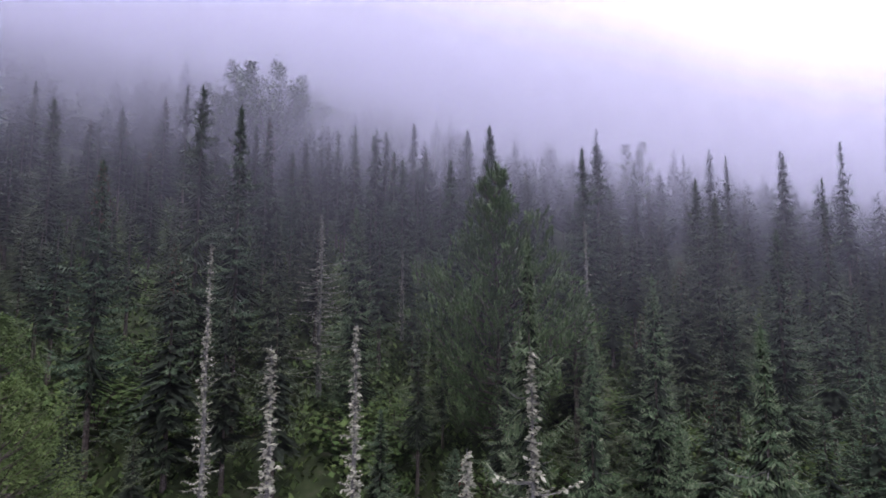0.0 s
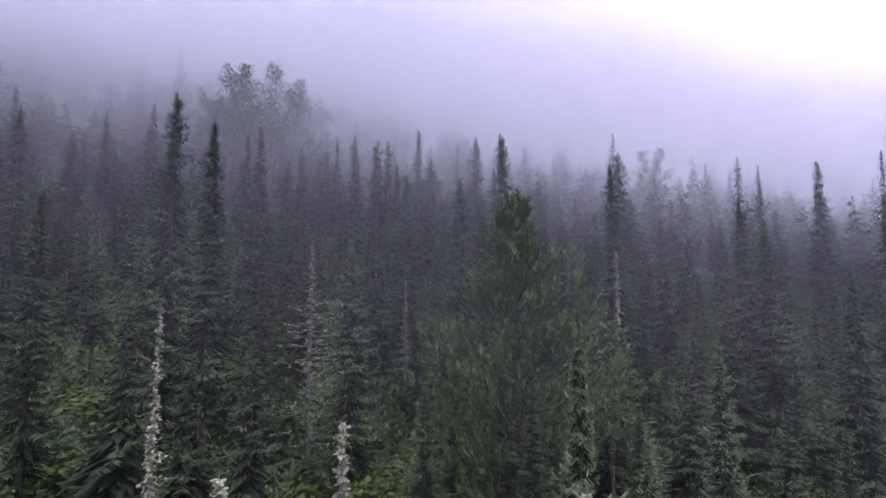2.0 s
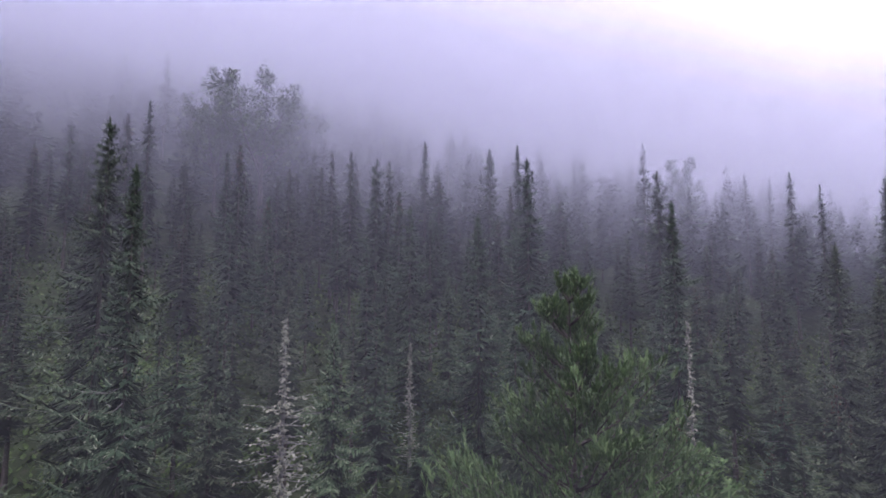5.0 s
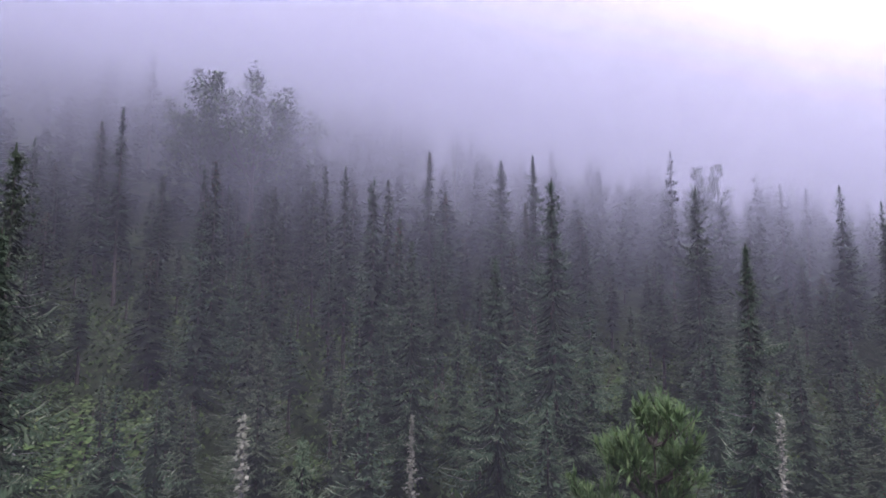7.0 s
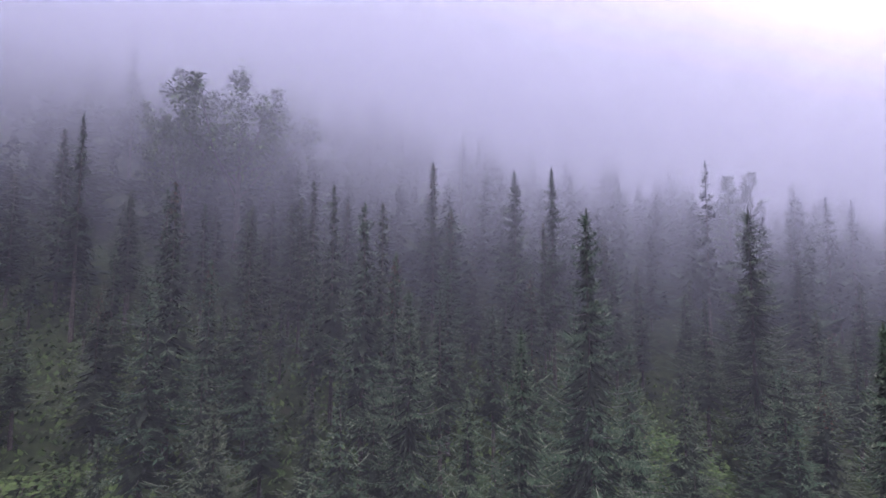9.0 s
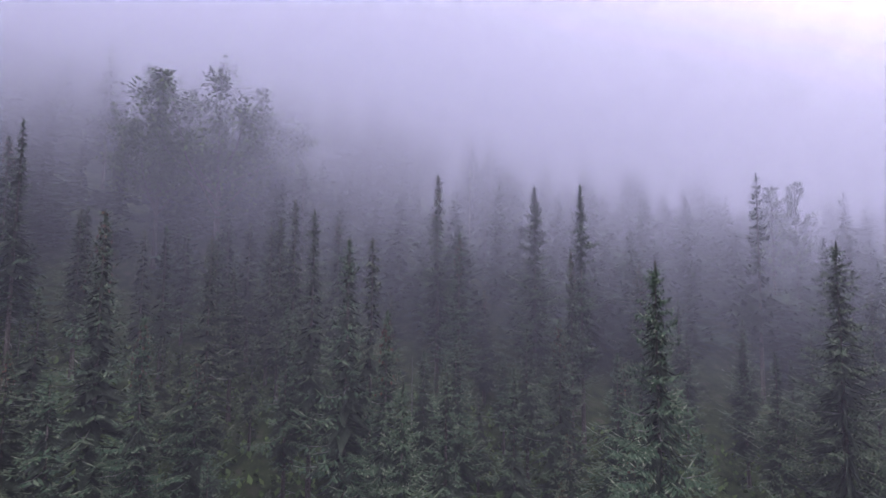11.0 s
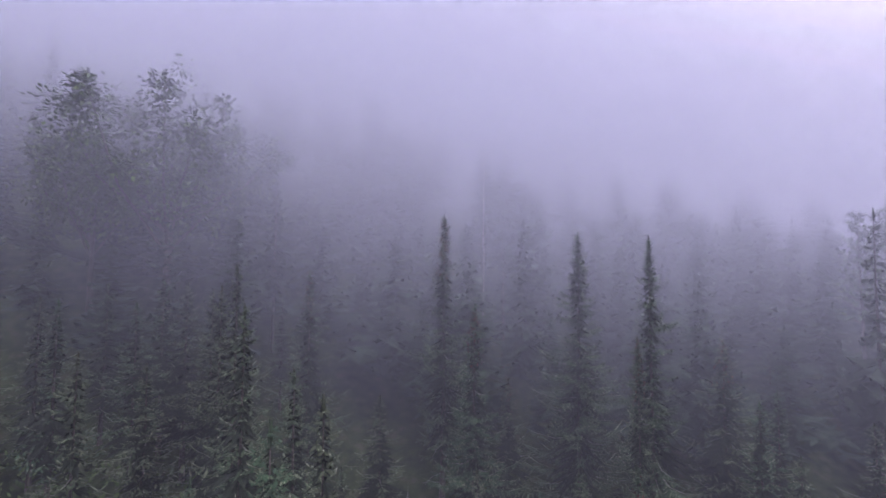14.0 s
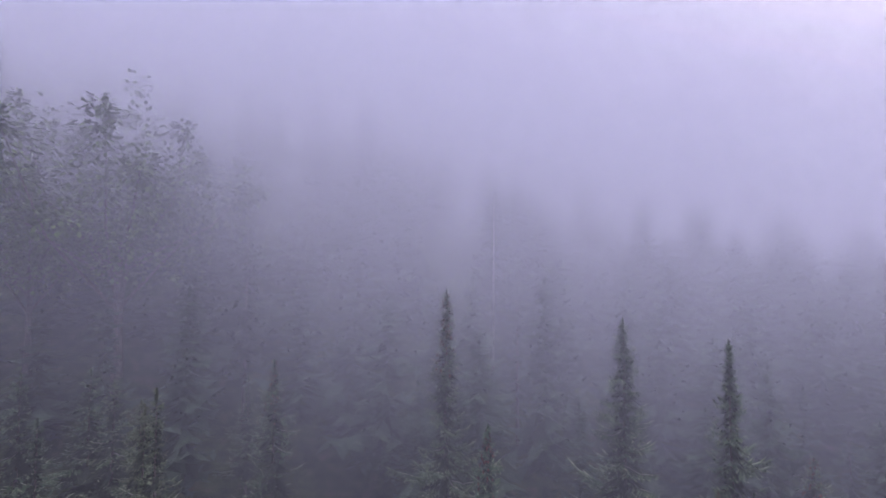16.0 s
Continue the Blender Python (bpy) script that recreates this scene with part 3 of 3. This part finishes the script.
plant(CLOSE, 7.7, 72.7, 42.0, spread=0.95, pick=3)
plant(CLOSE, 6.6, 71.8, 36.1, spread=0.7, pick=1)
plant(CLOSE, 22.4, 64.5, 36.2, spread=1.2, pick=2)
plant(DEEP, 23.3, 87.2, 33.5, spread=1.05)
plant(MIDDLE, 37.5, 44.2, 25.9, spread=1.0)
plant(MIDDLE, 44.6, 74.2, 38.4, spread=1.0)
plant(MIDDLE, 42.5, 66.8, 35.0, spread=1.0)
plant(MIDDLE, 55.2, 72.3, 37.0, spread=1.0)
plant(MIDDLE, 53.2, 70.1, 36.8, spread=1.0)
plant(MIDDLE, 63.8, 71.2, 38.6, spread=1.0)
plant(DEEP, 28.1, 82.0, 45.0, spread=1.05)
plant(DEEP, 43.2, 89.2, 39.0, spread=1.05)
plant(DEEP, 52.5, 101.2, 46.7, spread=1.05)
plant(DEEP, 48.7, 89.8, 42.0, spread=1.05)
plant(DEEP, 50.8, 91.2, 36.8, spread=1.05)
plant(DEEP, 56.2, 95.2, 42.4, spread=1.05)
plant(DEEP, 76.5, 106.5, 42.8, spread=1.05)
plant(DEEP, 84.8, 95.2, 40.5, spread=1.05)
plant(DEEP, 1.7, 108.8, 59.1, spread=1.05)
plant(DEEP, 2.0, 123.8, 63.0, spread=1.05)
plant(DEEP, 6.5, 128.2, 60.4, spread=1.05)
plant(DEEP, 17.6, 109.5, 54.0, spread=1.05)
plant(DEEP, 12.5, 116.2, 55.5, spread=1.05)
plant(DEEP, 19.9, 119.2, 56.2, spread=1.05)
plant(DEEP, 44.0, 126.8, 56.2, spread=1.05)
plant(DEEP, 38.0, 136.2, 57.0, spread=1.05)
plant(DEEP, -20.2, 117.0, 70.5, spread=1.05)
plant(DEEP, -58.1, 99.0, 70.9, spread=1.05)
plant(DEEP, 0.2, 92.9, 45.0, spread=1.05)
plant(DEEP, -23.4, 90.0, 49.5, spread=1.05)
plant(DEEP, -28.5, 120.0, 73.5, spread=1.05)
plant(DEEP, -36.0, 112.5, 71.2, spread=1.05)
plant(DEEP, -71.2, 105.0, 73.5, spread=1.05)
plant(DEEP, -45.0, 112.5, 74.2, spread=1.05)
plant(PINE, 3.7, 31.0, 23.5, pick=0)
plant(PINE, 45.0, 100.5, 48.8, pick=1)
plant(PINE, 40.9, 99.0, 48.0, pick=1)
plant(BROAD, -33.8, 88.5, 62.6, spread=1.35)
plant(BROAD, -41.5, 88.0, 57.0, spread=1.0, turn=2.0)
plant(DEAD, -12.0, 23.4, 17.4, pick=0, spread=0.95)
plant(DEAD, -10.0, 37.3, 21.2, pick=1, spread=1.45)
plant(DEAD, -6.8, 18.1, 12.8, pick=2, spread=1.35)
plant(DEAD, -4.0, 21.3, 13.4, pick=2, spread=1.35)
plant(DEAD, 12.4, 39.4, 21.0, pick=2, spread=1.0)
plant(DEAD, 3.3, 17.3, 12.8, pick=1, spread=1.35)
plant(DEAD, 0.9, 16.5, 9.4, pick=2, spread=1.35)
plant(DEAD, -4.1, 45.9, 18.9, pick=0, spread=1.35)
plant(SNAG, -1.9, 93.8, 54.3)
plant(SNAG, -6.8, 72.0, 27.0)
plant(ALDER, -17.0, 18.0, 11.2)
plant(ALDER, -22.0, 22.5, 13.5)
plant(PINE, 9.5, 33.0, 16.5, pick=1, spread=1.2)

# ---- the forest between them ----
rng = random.Random(5)
# leafy clearings, and lines kept open to the dead trees
CLEARINGS = ((-27.0, 50.0, 4.2), (-23.0, 34.5, 3.0), (15.0, 63.5, 3.2), (-5.3, 33.6, 2.5))
for x, y, r in CLEARINGS:
    for k in range(16):
        a, d = 2.4 * k, r * math.sqrt((k + 0.5) / 16)
        plant(SHRUB, x + d * math.cos(a), y + d * math.sin(a), height=rng.uniform(1.6, 3.0), spread=1.5)
OPEN = ((-12.0, 23.4), (-10.0, 37.3), (-6.8, 18.2), (-4.0, 21.3), (3.3, 17.3), (0.9, 16.5))


def room(x, y, gap):
    return all((x - a) ** 2 + (y - b) ** 2 > gap * gap for a, b in taken)


count = 0
for _ in range(9000):
    y = rng.uniform(13, 78)
    x = rng.uniform(-20 - 0.7 * y, 20 + 0.7 * y)
    if not room(x, y, 3.0 if abs(x) < 26 else 3.8):
        continue
    if any(y < b and abs(x - a * y / b) < 2.4 for a, b in OPEN):
        continue
    tall = rng.uniform(0.36, 0.74) * 20.5 * (0.72 if y < 26 else 1)
    plant(CLOSE if 24 < y < 34 and abs(x) < 10 else MIDDLE, x, y, height=tall, spread=rng.uniform(1.0, 1.3))
    count += 1
    if count > 250:
        break
for _ in range(900):
    y = 10 + 50 * rng.random() ** 1.3
    x = rng.uniform(-16 - 0.75 * y, 16 + 0.75 * y)
    if room(x, y, 1.1):
        plant(SHRUB, x, y, height=rng.uniform(1.2, 2.8), spread=1.3)
    if len(taken) > 550:
        break

# ---- the woods deep in the mist, past counting ----
woods_v, woods_f, woods_m, base = [], [], [], 0
sources = []
for model in DEEP:
    got_v, got_f, got_m, at0 = [], [], [], 0
    for child in model.children:
        if child.name.startswith(("crown", "inner")):
            me = child.data
            co = np.empty(len(me.vertices) * 3)
            me.vertices.foreach_get("co", co)
            tri = np.empty(len(me.polygons) * 3, int)
            me.polygons.foreach_get("vertices", tri)
            got_v.append(co.reshape(-1, 3))
            got_f.append(tri.reshape(-1, 3) + at0)
            got_m.append(np.full(len(me.polygons), int(child.name.startswith("inner"))))
            at0 += len(me.vertices)
    sources.append((np.concatenate(got_v), np.concatenate(got_f), np.concatenate(got_m)))
for _ in range(14000):
    y = rng.uniform(22, 142)
    x = rng.uniform(-30 - 0.8 * y, 34 + 0.8 * y)
    if y < 78 and abs(x) < 20 + 0.25 * y or not room(x, y, 3.7):
        continue
    taken.append((x, y))
    co, tri, kinds = sources[rng.randrange(len(sources))]
    size = rng.uniform(0.4, 0.78) if y < 78 else rng.uniform(0.5, 0.75) if x < -38 else rng.uniform(0.55, 0.95)
    wide, a = rng.uniform(0.95, 1.35), rng.uniform(0, 6.283)
    turned = co @ np.array([[math.cos(a) * wide, math.sin(a) * wide, 0], [-math.sin(a) * wide, math.cos(a) * wide, 0], [0, 0, size]])
    woods_v.append(turned + (x, y, ground_z(x, y)))
    woods_f.append(tri + base)
    woods_m.append(kinds)
    base += len(co)
    if len(woods_v) > 440:
        break
me = bpy.data.meshes.new("distant_woods")
me.from_pydata(np.concatenate(woods_v).tolist(), [], np.concatenate(woods_f).tolist())
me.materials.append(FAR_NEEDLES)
me.materials.append(SHADED_TWIGS)
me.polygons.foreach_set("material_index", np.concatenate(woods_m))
tagged(new("distant_woods", me), "dense dark spruce forest fading into mist uphill", "forest", kind="stuff")

# ---- low growth on the forest floor ----
herbs = Shape()
for _ in range(34000):
    y = rng.uniform(22, 76)
    x = rng.uniform(-10 - 0.7 * y, 10 + 0.7 * y)
    p = Vector((x, y, ground_z(x, y) - 0.02))
    o = rng.uniform(0.25, 0.75)
    a = rng.uniform(0, 6.283)
    herbs.kite(p, p + Vector((math.cos(a) * o * .7, math.sin(a) * o * .7, o * rng.uniform(.4, .9))), o * .3)
low = new("undergrowth", herbs.mesh("undergrowth"))
low.data.materials.append(LEAVES)
tagged(low, "low green herbs and ferns covering the forest floor", "undergrowth", kind="stuff")

# ---- mist: thin haze between the crowns of the lower slope, thicker and higher up the hill ----
def mist_layer(y, line, top, mat):
    veil = Shape()
    veil.v = [Vector((-420, y, line + 55 - 110)), Vector((420, y, line - 55 - 110)), Vector((420, y, line - 55 + top)), Vector((-420, y, line + 55 + top))]
    veil.f = [(0, 1, 2, 3)]
    ob = new("mist", veil.mesh("mist"))
    ob.data.materials.append(mat)
    tagged(ob, "pale lavender drifting mist over the forest slope", "mist", "mist", "stuff")


for k in range(11):
    y = 22.0 + 3.4 * k
    line = -11 + 0.43 * y
    over = 15 + 0.3 * k
    mist_layer(y, line, over + 12.0, mist_material("haze", 0.015, line + over, line + over + 11.5, 0.05, 0.13, 0.04, 7.0, 6.0))
for k in range(29):
    y = 58.0 + 2.8 * k
    line = -11 + 0.43 * min(y, 122.0)
    thick = 0.0025 + 0.031 * min(1.0, max(0.0, y - 65) / 19) + 0.06 * min(1.0, max(0.0, y - 120) / 8)
    mist_layer(y, line, 140.0, mist_material("mist", 1 - math.exp(-2.8 * thick), line + 24, line + 70, 0.035, 0.19, 0.2 if y < 116 else 1.0, 22.0, 4.0))
